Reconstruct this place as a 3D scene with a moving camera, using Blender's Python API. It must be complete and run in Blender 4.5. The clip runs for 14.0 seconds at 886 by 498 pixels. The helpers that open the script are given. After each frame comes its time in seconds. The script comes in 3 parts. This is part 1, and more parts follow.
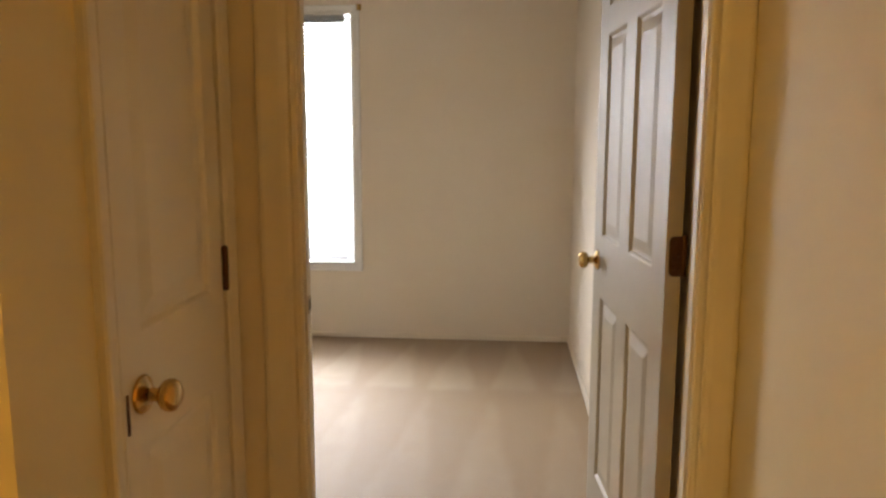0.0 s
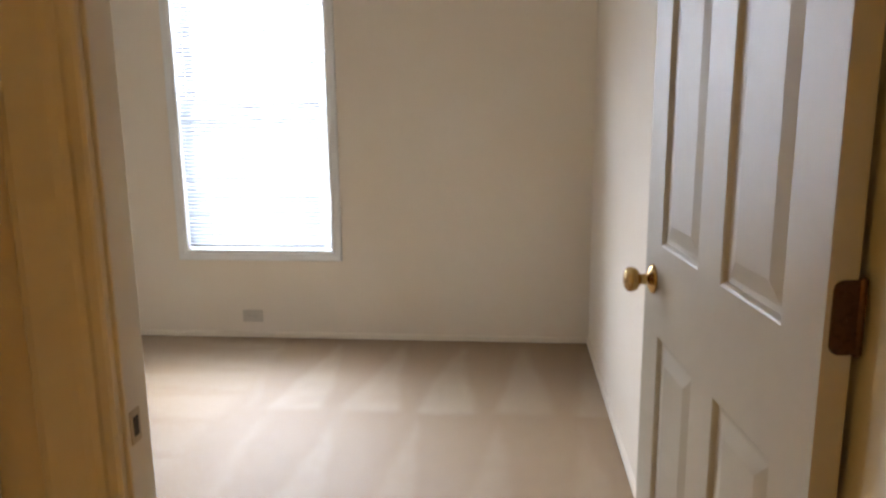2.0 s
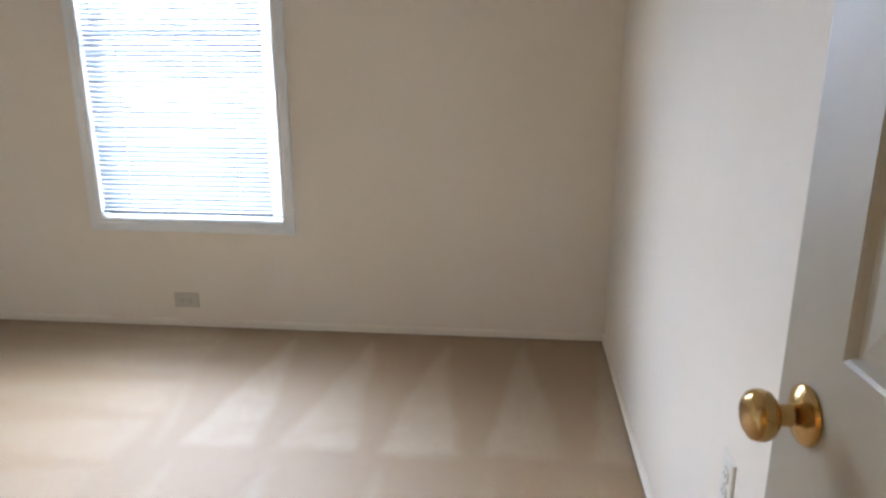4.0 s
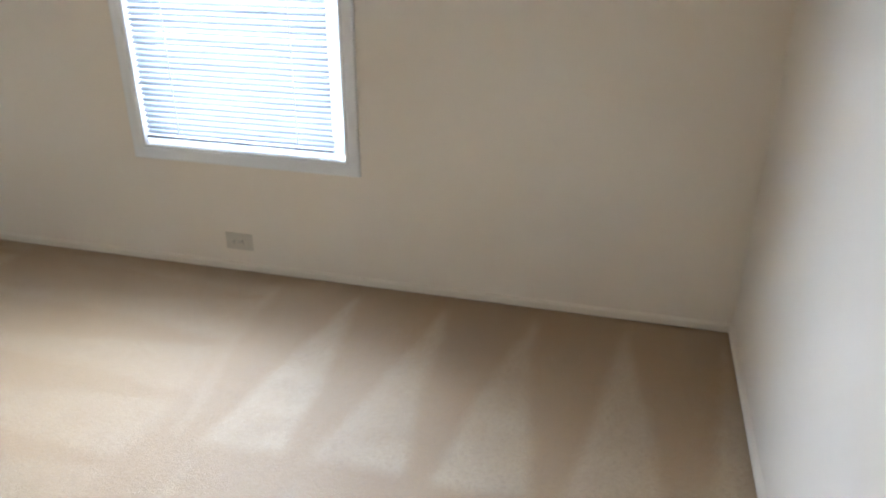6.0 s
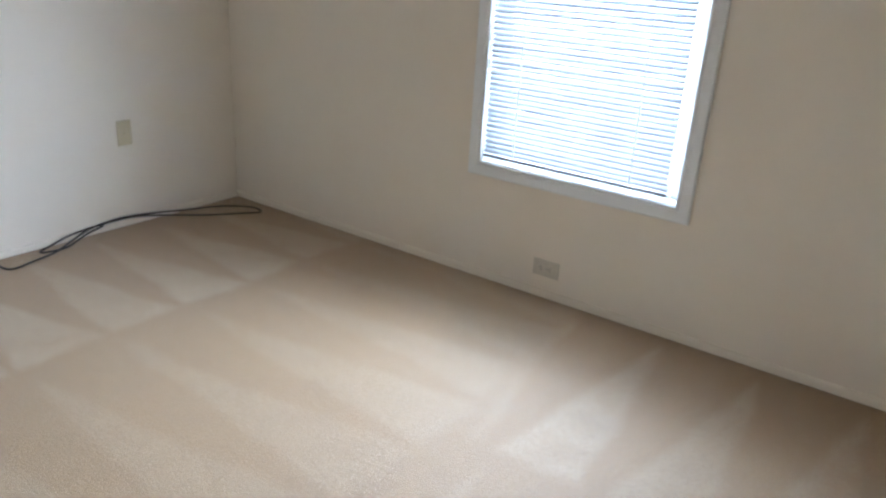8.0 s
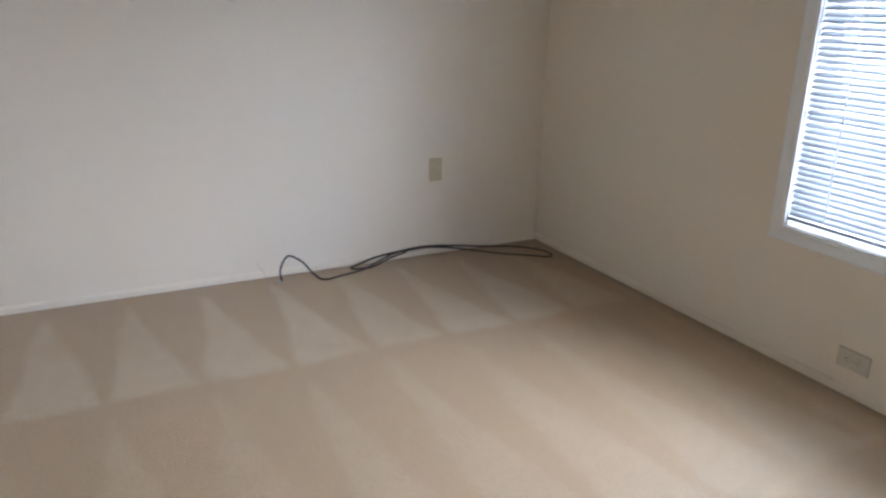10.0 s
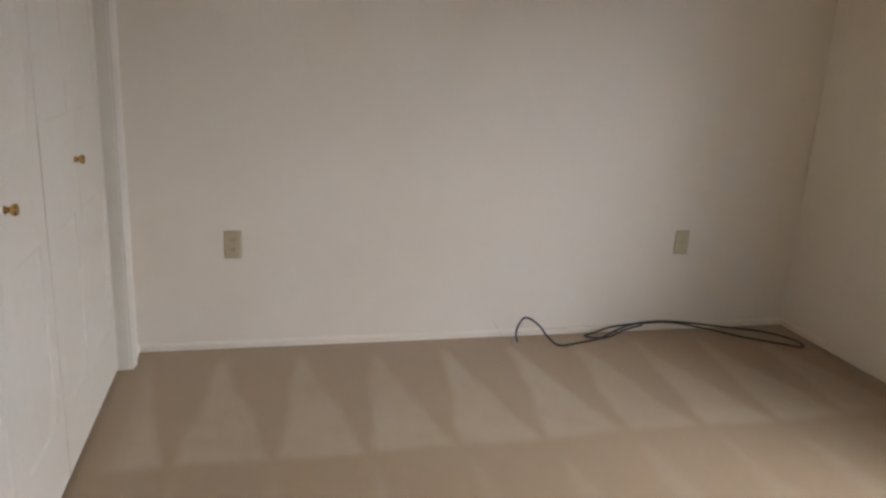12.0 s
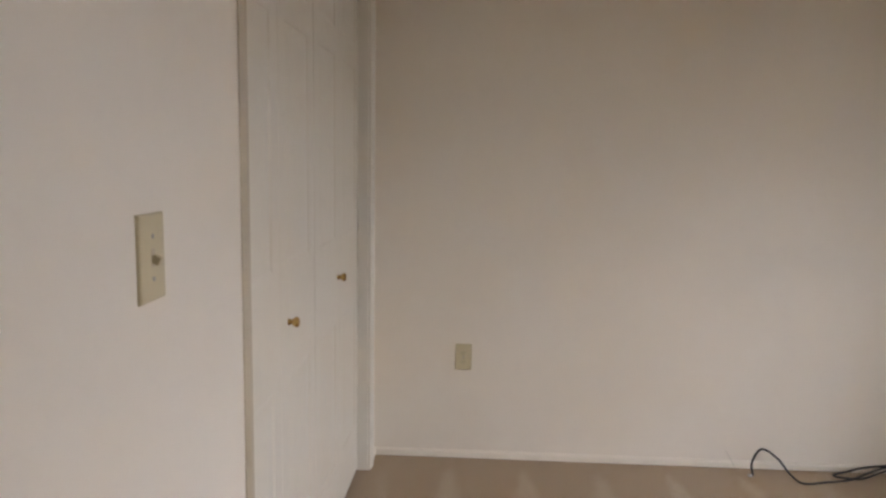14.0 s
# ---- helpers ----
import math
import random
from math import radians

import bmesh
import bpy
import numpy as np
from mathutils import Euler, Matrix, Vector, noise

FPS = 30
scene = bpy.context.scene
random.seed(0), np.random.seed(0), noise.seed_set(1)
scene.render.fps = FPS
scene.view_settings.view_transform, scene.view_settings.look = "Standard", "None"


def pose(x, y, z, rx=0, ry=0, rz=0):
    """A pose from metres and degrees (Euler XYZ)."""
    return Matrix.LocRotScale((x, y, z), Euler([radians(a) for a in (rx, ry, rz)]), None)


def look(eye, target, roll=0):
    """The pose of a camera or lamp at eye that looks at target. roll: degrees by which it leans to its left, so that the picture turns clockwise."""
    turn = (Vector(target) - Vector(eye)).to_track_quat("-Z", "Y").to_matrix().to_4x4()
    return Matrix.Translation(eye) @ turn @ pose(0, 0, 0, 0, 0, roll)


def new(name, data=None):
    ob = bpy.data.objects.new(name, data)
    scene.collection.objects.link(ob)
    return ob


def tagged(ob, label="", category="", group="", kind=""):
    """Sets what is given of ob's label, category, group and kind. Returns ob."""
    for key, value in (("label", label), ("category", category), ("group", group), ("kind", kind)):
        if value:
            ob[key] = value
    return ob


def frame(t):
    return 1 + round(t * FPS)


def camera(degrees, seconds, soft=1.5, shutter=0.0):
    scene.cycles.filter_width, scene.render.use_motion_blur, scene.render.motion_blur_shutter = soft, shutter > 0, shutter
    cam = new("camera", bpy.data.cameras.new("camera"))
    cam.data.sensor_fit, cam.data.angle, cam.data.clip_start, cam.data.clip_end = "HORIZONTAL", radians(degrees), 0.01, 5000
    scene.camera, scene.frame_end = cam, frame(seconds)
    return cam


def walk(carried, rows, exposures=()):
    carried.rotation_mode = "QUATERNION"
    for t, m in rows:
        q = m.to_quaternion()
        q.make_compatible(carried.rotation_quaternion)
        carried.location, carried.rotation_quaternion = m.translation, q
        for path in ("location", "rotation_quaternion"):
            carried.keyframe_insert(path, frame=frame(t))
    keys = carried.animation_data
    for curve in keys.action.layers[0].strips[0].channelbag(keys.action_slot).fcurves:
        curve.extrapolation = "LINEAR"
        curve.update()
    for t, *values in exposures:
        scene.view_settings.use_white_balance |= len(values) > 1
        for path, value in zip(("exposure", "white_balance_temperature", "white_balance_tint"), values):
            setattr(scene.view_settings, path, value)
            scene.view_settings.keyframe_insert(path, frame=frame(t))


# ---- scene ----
cam = camera(62.0, 14.0, soft=2.6)
PATH = [
    (0, (0.487, -0.184, 1.301), (0.317, 1.787, 1.005), 0.1),
    (0.5, (0.457, 0.028, 1.301), (0.312, 1.998, 0.984), -0.4),
    (1, (0.441, 0.215, 1.295), (0.34, 2.185, 0.964), -0.6),
    (1.5, (0.473, 0.43, 1.297), (0.338, 2.399, 0.972), -0.6),
    (2, (0.477, 0.611, 1.293), (0.294, 2.564, 0.903), -0.6),
    (2.5, (0.457, 0.857, 1.274), (0.282, 2.807, 0.867), -0.1),
    (3, (0.458, 1.057, 1.265), (0.304, 3.003, 0.825), -0.3),
    (5.5, (0.513, 2.046, 1.338), (0.168, 3.849, 0.544), 0.4),
    (6, (0.47, 2.124, 1.35), (0.024, 3.877, 0.496), 0.3),
    (6.5, (0.401, 2.128, 1.377), (-0.177, 3.831, 0.501), 0.9),
    (7, (0.367, 2.095, 1.343), (-0.374, 3.761, 0.521), 1.4),
    (7.5, (0.294, 2.033, 1.309), (-0.579, 3.658, 0.537), 2.8),
    (8, (0.246, 2.013, 1.267), (-0.812, 3.541, 0.53), 3.4),
    (8.2, (0.23, 2.031, 1.262), (-0.895, 3.513, 0.527), 3.5),
    (10.5, (0.395, 2.300, 1.225), (-1.366, 3.013, 0.599), 1.3),
    (11, (0.283, 2.205, 1.274), (-1.512, 2.821, 0.642), 2.2),
    (11.5, (0.224, 2.096, 1.285), (-1.61, 2.629, 0.692), 2.8),
    (12, (0.178, 1.962, 1.278), (-1.693, 2.425, 0.749), 2.9),
    (12.5, (0.188, 1.939, 1.278), (-1.73, 2.268, 0.818), 2.3),
    (13, (0.220, 1.929, 1.288), (-1.732, 2.12, 0.896), 1.8),
    (13.5, (0.262, 1.925, 1.304), (-1.714, 1.957, 0.994), 1.1),
    (14, (0.273, 1.901, 1.319), (-1.708, 1.792, 1.069), 0.9),
]
walk(cam, [(t, look(eye, target, roll)) for t, eye, target, roll in PATH], exposures=(
    (0.0, 0.47, 7200, 19), (1.5, 0.45, 6650, 18), (2.5, 0.44, 6000, 18), (5.5, 0.55, 5650, 13), (8.0, 0.40, 5450, 13),
    (10.5, 0.07, 5850, 18), (12.5, -0.1, 6450, 20), (14.0, -0.08, 6620, 21)))

# ---------------------------------------------------------------- light
world = bpy.data.worlds.new("sky")
scene.world = world
world.use_nodes = True
wn = world.node_tree.nodes
sky = wn.new("ShaderNodeTexSky")
sky.sky_type, sky.sun_disc = "NISHITA", False
sky.sun_elevation, sky.sun_rotation = radians(50), radians(200)
wn["Background"].inputs["Strength"].default_value = 0.12
world.node_tree.links.new(sky.outputs["Color"], wn["Background"].inputs["Color"])


def area_lamp(name, m, sx, sy, watts, colour, spread=180):
    data = bpy.data.lights.new(name, "AREA")
    data.shape, data.size, data.size_y = "RECTANGLE", sx, sy
    data.energy, data.color, data.spread = watts, colour, radians(spread)
    ob = new(name, data)
    ob.matrix_world = m
    return ob


# the bright overcast sky, standing in the opening just outside the panes
area_lamp("sky_daylight", pose(-0.90, 4.646, 1.283, -90, 0, 0), 0.80, 1.56, 96, (0.79, 0.895, 1.0), 150)

# ---------------------------------------------------------------- materials


class Nodes:
    """Short way to write node materials."""

    def __init__(self, name):
        self.mat = bpy.data.materials.new(name)
        self.mat.use_nodes = True
        self.tree = self.mat.node_tree
        self.bsdf = self.tree.nodes["Principled BSDF"]

    def node(self, kind, **values):
        n = self.tree.nodes.new(kind)
        for key, value in values.items():
            setattr(n, key, value)
        return n

    def put(self, socket, value):
        if isinstance(value, bpy.types.NodeSocket):
            self.tree.links.new(value, socket)
        else:
            socket.default_value = value

    def math(self, op, a, b=0.0, c=0.0):
        n = self.node("ShaderNodeMath", operation=op)
        for socket, value in zip(n.inputs, (a, b, c)):
            self.put(socket, value)
        return n.outputs[0]

    def place(self):
        return self.node("ShaderNodeTexCoord").outputs["Object"]

    def world_place(self):
        return self.node("ShaderNodeNewGeometry").outputs["Position"]

    def split(self, vector):
        n = self.node("ShaderNodeSeparateXYZ")
        self.put(n.inputs[0], vector)
        return n.outputs

    def noise(self, vector, scale, detail=3.0, rough=0.5):
        n = self.node("ShaderNodeTexNoise")
        self.put(n.inputs["Vector"], vector)
        n.inputs["Scale"].default_value = scale
        n.inputs["Detail"].default_value = detail
        n.inputs["Roughness"].default_value = rough
        return n.outputs["Fac"]

    def stretch(self, vector, sx, sy, sz):
        n = self.node("ShaderNodeMapping")
        self.put(n.inputs["Vector"], vector)
        n.inputs["Scale"].default_value = (sx, sy, sz)
        return n.outputs["Vector"]

    def ramp(self, fac, lo, hi):
        n = self.node("ShaderNodeMapRange", interpolation_type="SMOOTHSTEP")
        self.put(n.inputs["Value"], fac)
        self.put(n.inputs["From Min"], lo)
        self.put(n.inputs["From Max"], hi)
        return n.outputs["Result"]

    def mix(self, fac, a, b):
        n = self.node("ShaderNodeMix", data_type="RGBA")
        self.put(n.inputs["Factor"], fac)
        for socket, value in ((n.inputs[6], a), (n.inputs[7], b)):
            self.put(socket, (*value, 1) if isinstance(value, tuple) else value)
        return n.outputs[2]

    def bump(self, height, strength, distance):
        n = self.node("ShaderNodeBump")
        self.put(n.inputs["Height"], height)
        n.inputs["Strength"].default_value = strength
        n.inputs["Distance"].default_value = distance
        self.put(self.bsdf.inputs["Normal"], n.outputs["Normal"])

    def done(self, colour=None, rough=None, metal=None):
        for key, value in (("Base Color", colour), ("Roughness", rough), ("Metallic", metal)):
            if value is not None:
                self.put(self.bsdf.inputs[key], (*value, 1) if isinstance(value, tuple) else value)
        return self.mat


def paint(name, colour, rough, grain=180.0, grain_depth=0.0006, scuff=0.06, peel=0.25):
    """Rolled or brushed house paint: two scales of unevenness and a fine relief."""
    k = Nodes(name)
    p = k.world_place()
    broad = k.noise(p, 1.3, 4.0, 0.6)
    fine = k.noise(p, 26.0, 4.0, 0.6)
    dark = tuple(c * (1 - scuff) for c in colour)
    warm = (colour[0] * 0.99, colour[1] * 0.965, colour[2] * 0.93)
    c = k.mix(k.ramp(broad, 0.35, 0.7), colour, warm)
    c = k.mix(k.math("MULTIPLY", k.ramp(fine, 0.45, 0.8), 0.5), c, dark)
    k.bump(k.noise(p, grain, 2.0, 0.5), peel, grain_depth)
    return k.done(c, k.math("ADD", rough, k.math("MULTIPLY", fine, 0.12)))


WALL_PAINT = paint("cream_wall_paint", (0.868, 0.791, 0.672), 0.62, 150, 0.0010, 0.03, 0.35)
# wall cream with the hall lamp's yellow light partly mixed into the colour
HALL_PAINT = paint("lamp_tinted_hall_paint", (0.77, 0.665, 0.43), 0.62, 150, 0.0010, 0.03, 0.35)
CEILING_PAINT = paint("ceiling_paint", (0.87, 0.855, 0.82), 0.8, 60, 0.002, 0.04, 0.5)
TRIM_PAINT = paint("white_trim_paint", (0.79, 0.74, 0.645), 0.32, 90, 0.0003, 0.05, 0.2)
# bedroom door: white with shade put into the colour, against strong window light
DIMMED_DOOR_PAINT = paint("dimmed_white_door_paint", (0.44, 0.39, 0.295), 0.38, 70, 0.0004, 0.04, 0.2)
BIFOLD_PAINT = paint("white_bifold_paint", (0.79, 0.735, 0.625), 0.36, 70, 0.0001, 0.06, 0.2)
YELLOW_BROWN = paint("yellow_brown_trim_paint", (0.56, 0.47, 0.33), 0.4, 90, 0.0003, 0.08, 0.2)
WINDOW_VINYL = paint("white_window_vinyl", (0.87, 0.88, 0.87), 0.35, 60, 0.0002, 0.02, 0.1)
IVORY = paint("ivory_plate_plastic", (0.62, 0.53, 0.34), 0.35, 60, 0.0001, 0.05, 0.1)
GREY_PLATE = paint("painted_over_plate", (0.64, 0.585, 0.48), 0.45, 60, 0.0002, 0.08, 0.1)
LINEN_PAINT = paint("cream_cupboard_paint", (0.80, 0.74, 0.62), 0.38, 70, 0.0004, 0.04, 0.2)
DARK_SLOT = paint("dark_slot", (0.06, 0.05, 0.04), 0.6, 60, 0.0001, 0.1, 0.1)


def carpet():
    """Beige cut pile with the wedges that the vacuum cleaner left."""
    k = Nodes("beige_cut_pile_carpet")
    p = k.world_place()
    x, y, _ = k.split(p)
    wob_a = k.math("MULTIPLY", k.math("SUBTRACT", k.noise(p, 2.0, 4.0, 0.6), 0.5), 0.10)
    wob_b = k.math("MULTIPLY", k.math("SUBTRACT", k.noise(k.stretch(p, 1.1, 1.7, 1.0), 2.3, 4.0, 0.6), 0.5), 0.10)
    xs, ys = k.math("ADD", x, wob_a), k.math("ADD", y, wob_b)

    def wedges(along, across, start, length, second, tip, pitch, full, lean, fade):
        run = k.math("SUBTRACT", start, along)
        number = k.math("GREATER_THAN", run, length)
        v = k.math("ADD", k.math("MULTIPLY", k.math("DIVIDE", run, length), k.math("SUBTRACT", 1.0, number)),
                   k.math("MULTIPLY", k.math("DIVIDE", k.math("SUBTRACT", run, length), second), number))
        shift = k.math("ADD", k.math("MULTIPLY", number, 0.37), k.math("MULTIPLY", v, lean))
        u = k.math("ADD", k.math("DIVIDE", k.math("SUBTRACT", across, tip), pitch), shift)
        off = k.math("MULTIPLY", k.math("ABSOLUTE", k.math("SUBTRACT", k.math("FRACT", k.math("ADD", u, 0.5)), 0.5)), 2.0)
        edge = k.math("SUBTRACT", k.math("MULTIPLY", v, full), off)
        shade = k.math("MULTIPLY", k.ramp(edge, -0.16, 0.16), k.ramp(v, 0.0, 0.10))
        shade = k.math("MULTIPLY", shade, k.ramp(v, 1.0, 0.93))
        return k.math("MULTIPLY", shade, k.math("SUBTRACT", 1.0, k.math("MULTIPLY", number, fade)))

    east = wedges(ys, xs, 4.45, 0.95, 1.3, 0.225, 0.33, 0.80, 0.05, 0.45)
    west = wedges(k.math("MULTIPLY", xs, -1.0), ys, 2.77, 0.86, 1.2, 2.70, 0.305, 0.92, -0.1, 0.55)
    side = k.ramp(k.math("ADD", xs, k.math("MULTIPLY", k.math("SUBTRACT", ys, 3.5), 0.15)), -0.72, -0.56)
    nap = k.math("ADD", k.math("MULTIPLY", east, side), k.math("MULTIPLY", west, k.math("SUBTRACT", 1.0, side)))
    in_room = k.ramp(y, 1.44, 1.56)
    patch = k.ramp(k.noise(p, 2.2, 4.0, 0.6), 0.3, 0.7)
    strength = k.math("MULTIPLY", in_room, k.math("ADD", 0.55, k.math("MULTIPLY", patch, 0.45)))
    nap = k.math("MULTIPLY", nap, strength)
    c = k.mix(nap, (0.388, 0.250, 0.116), (0.498, 0.370, 0.222))
    c = k.mix(k.math("MULTIPLY", k.ramp(k.noise(k.stretch(p, 1.0, 1.3, 1.0), 2.6, 5.0, 0.65), 0.50, 0.70), 0.32), c, (0.39, 0.238, 0.098))
    c = k.mix(k.math("MULTIPLY", k.ramp(k.noise(p, 9.0, 5.0, 0.65), 0.45, 0.75), 0.22), c, (0.31, 0.215, 0.135))
    tuft = k.noise(p, 240.0, 3.0, 0.7)
    c = k.mix(k.math("MULTIPLY", k.ramp(tuft, 0.40, 0.68), 0.5), c, (0.24, 0.155, 0.085))
    clump = k.noise(k.stretch(p, 1.0, 1.6, 1.0), 70.0, 4.0, 0.75)
    c = k.mix(k.math("MULTIPLY", k.ramp(clump, 0.46, 0.66), 0.40), c, (0.23, 0.15, 0.085))
    k.bump(k.math("ADD", k.math("MULTIPLY", tuft, 0.6), clump), 0.6, 0.005)
    k.bsdf.inputs["Sheen Weight"].default_value = 0.25
    k.bsdf.inputs["Sheen Roughness"].default_value = 0.5
    k.bsdf.inputs["Specular IOR Level"].default_value = 0.5
    return k.done(c, 0.55)


def metal(name, colour, rough, spots=0.3):
    k = Nodes(name)
    p = k.world_place()
    worn = k.ramp(k.noise(p, 120.0, 4.0, 0.6), 0.45, 0.75)
    c = k.mix(k.math("MULTIPLY", worn, spots), colour, tuple(v * 0.55 for v in colour))
    k.bump(k.noise(p, 260.0, 2.0), 0.05, 0.0004)
    return k.done(c, k.math("ADD", rough, k.math("MULTIPLY", worn, 0.12)), 1.0)


CARPET = carpet()
BRASS = metal("polished_brass", (0.62, 0.42, 0.17), 0.17)
AGED_BRASS = metal("aged_brown_brass", (0.12, 0.058, 0.028), 0.42, 0.6)
STEEL = metal("dull_steel", (0.45, 0.43, 0.40), 0.4)


def rubber():
    k = Nodes("black_cable_sheath")
    p = k.world_place()
    c = k.mix(k.noise(p, 60.0, 3.0), (0.012, 0.012, 0.012), (0.03, 0.028, 0.026))
    k.bump(k.noise(p, 500.0, 2.0), 0.1, 0.0003)
    return k.done(c, 0.42)


RUBBER = rubber()


def slat_paint():
    """Thin white enamelled slats, greyed for the shade they show against daylight, that let some of it through."""
    k = Nodes("greyed_slat_enamel")
    p = k.place()
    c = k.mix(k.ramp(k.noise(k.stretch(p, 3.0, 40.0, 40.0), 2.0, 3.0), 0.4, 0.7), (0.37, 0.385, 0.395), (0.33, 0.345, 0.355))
    k.bump(k.noise(p, 90.0, 2.0), 0.05, 0.0003)
    k.done(c, 0.5)
    thin = k.node("ShaderNodeBsdfTranslucent")
    thin.inputs["Color"].default_value = (0.78, 0.86, 0.92, 1)
    both = k.node("ShaderNodeMixShader")
    both.inputs["Fac"].default_value = 0.04
    k.put(both.inputs[1], k.bsdf.outputs[0])
    k.put(both.inputs[2], thin.outputs[0])
    k.put(k.tree.nodes["Material Output"].inputs["Surface"], both.outputs[0])
    return k.mat


SLAT = slat_paint()


def pane_glass():
    k = Nodes("window_glass")
    k.bsdf.inputs["Transmission Weight"].default_value = 1.0
    k.bsdf.inputs["IOR"].default_value = 1.45
    k.bump(k.noise(k.world_place(), 4.0, 2.0), 0.02, 0.001)
    return k.done((0.97, 0.99, 0.98), 0.0)


GLASS = pane_glass()


def lamp_glass():
    k = Nodes("frosted_lamp_glass")
    k.bsdf.inputs["Emission Color"].default_value = (1.0, 0.67, 0.20, 1)
    k.bsdf.inputs["Emission Strength"].default_value = HALL_LAMP
    return k.done((0.85, 0.8, 0.7), 0.4)


HALL_LAMP = 90.0
LAMP_GLASS = lamp_glass()


def paving():
    k = Nodes("grey_asphalt_ground")
    p = k.world_place()
    c = k.mix(k.noise(p, 1.5, 5.0, 0.7), (0.075, 0.08, 0.08), (0.11, 0.11, 0.105))
    k.bump(k.noise(p, 40.0, 4.0), 0.4, 0.01)
    return k.done(c, 0.85)


PAVING = paving()


def backdrop_glow():
    """Added glowing sheet that lightens the gaps between the blind's slats."""
    k = Nodes("pale_backdrop_glow")
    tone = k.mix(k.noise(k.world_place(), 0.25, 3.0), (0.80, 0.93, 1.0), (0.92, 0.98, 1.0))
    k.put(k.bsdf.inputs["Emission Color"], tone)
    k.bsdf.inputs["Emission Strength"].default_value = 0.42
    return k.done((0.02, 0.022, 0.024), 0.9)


BACKDROP_GLOW = backdrop_glow()

# ---------------------------------------------------------------- building blocks


def part(name, bm, material, parent=None, label=""):
    """Links a bmesh as one mesh object, under a thing or a part if one is given."""
    bmesh.ops.recalc_face_normals(bm, faces=bm.faces)
    me = bpy.data.meshes.new(name)
    bm.to_mesh(me)
    bm.free()
    me.materials.append(material)
    ob = new(name, me)
    if parent is not None:
        ob.parent = parent
    if label:
        tagged(ob, label)
    return ob


def smooth(ob, angle=35):
    ob.data.shade_smooth()
    ob.data.set_sharp_from_angle(angle=radians(angle))
    return ob


def add_box(bm, x0, x1, y0, y1, z0, z1, bevel=0.0, segments=2):
    made = bmesh.ops.create_cube(bm, size=1.0)["verts"]
    for v in made:
        v.co = Vector(((x0 + x1) / 2 + v.co.x * (x1 - x0), (y0 + y1) / 2 + v.co.y * (y1 - y0), (z0 + z1) / 2 + v.co.z * (z1 - z0)))
    if bevel:
        edges = list({e for v in made for e in v.link_edges})
        bmesh.ops.bevel(bm, geom=edges, offset=bevel, segments=segments, profile=0.5, affect="EDGES")
    return bm


def box(x0, x1, y0, y1, z0, z1, bevel=0.0, segments=2):
    return add_box(bmesh.new(), x0, x1, y0, y1, z0, z1, bevel, segments)


def boxes(*all_of_them):
    bm = bmesh.new()
    for b in all_of_them:
        add_box(bm, *b)
    return bm


def structure(ob, label, category):
    return tagged(ob, label, category, kind="structure")


def sweep(profile, start, end, outward, up):
    """A moulding: the profile (outward, up) swept from start to end."""
    bm = bmesh.new()
    a, b, o, u = (Vector(v) for v in (start, end, outward, up))
    rings = [[bm.verts.new(q + o * p[0] + u * p[1]) for p in profile] for q in (a, b)]
    n = len(profile)
    for i in range(n):
        bm.faces.new((rings[0][i], rings[0][(i + 1) % n], rings[1][(i + 1) % n], rings[1][i]))
    bm.faces.new(rings[0])
    bm.faces.new(rings[1])
    return bm


def frame_side(profile, width, along_a, along_b, inner, across, out, miter_a, miter_b):
    """One side of a picture-frame casing. profile: (across 0..1, thickness). The ends run out with across where mitred."""
    bm = bmesh.new()
    d = (Vector(along_b) - Vector(along_a)).normalized()
    rings = []
    for q, m in ((Vector(along_a), -miter_a), (Vector(along_b), miter_b)):
        rings.append([bm.verts.new(q + Vector(across) * (t * width) + Vector(out) * h + d * (m * t * width)) for t, h in profile])
    n = len(profile)
    for i in range(n):
        bm.faces.new((rings[0][i], rings[0][(i + 1) % n], rings[1][(i + 1) % n], rings[1][i]))
    bm.faces.new(rings[0])
    bm.faces.new(rings[1])
    return bm


CASING = ((0.0, 0.0), (0.0, 0.009), (0.05, 0.0115), (0.16, 0.0115), (0.24, 0.008), (0.32, 0.0115), (0.42, 0.0135), (0.70, 0.0160),
          (0.86, 0.0175), (0.95, 0.0165), (1.0, 0.012), (1.0, 0.0))


def lathe(points, steps=28):
    """A turned shape round the z axis from (radius, height) points."""
    bm = bmesh.new()
    rings = []
    for r, h in points:
        rings.append([bm.verts.new((r * math.cos(2 * math.pi * i / steps), r * math.sin(2 * math.pi * i / steps), h)) for i in range(steps)])
    for a, b in zip(rings, rings[1:]):
        for i in range(steps):
            bm.faces.new((a[i], a[(i + 1) % steps], b[(i + 1) % steps], b[i]))
    bm.faces.new(rings[0])
    bm.faces.new(rings[-1])
    return bm


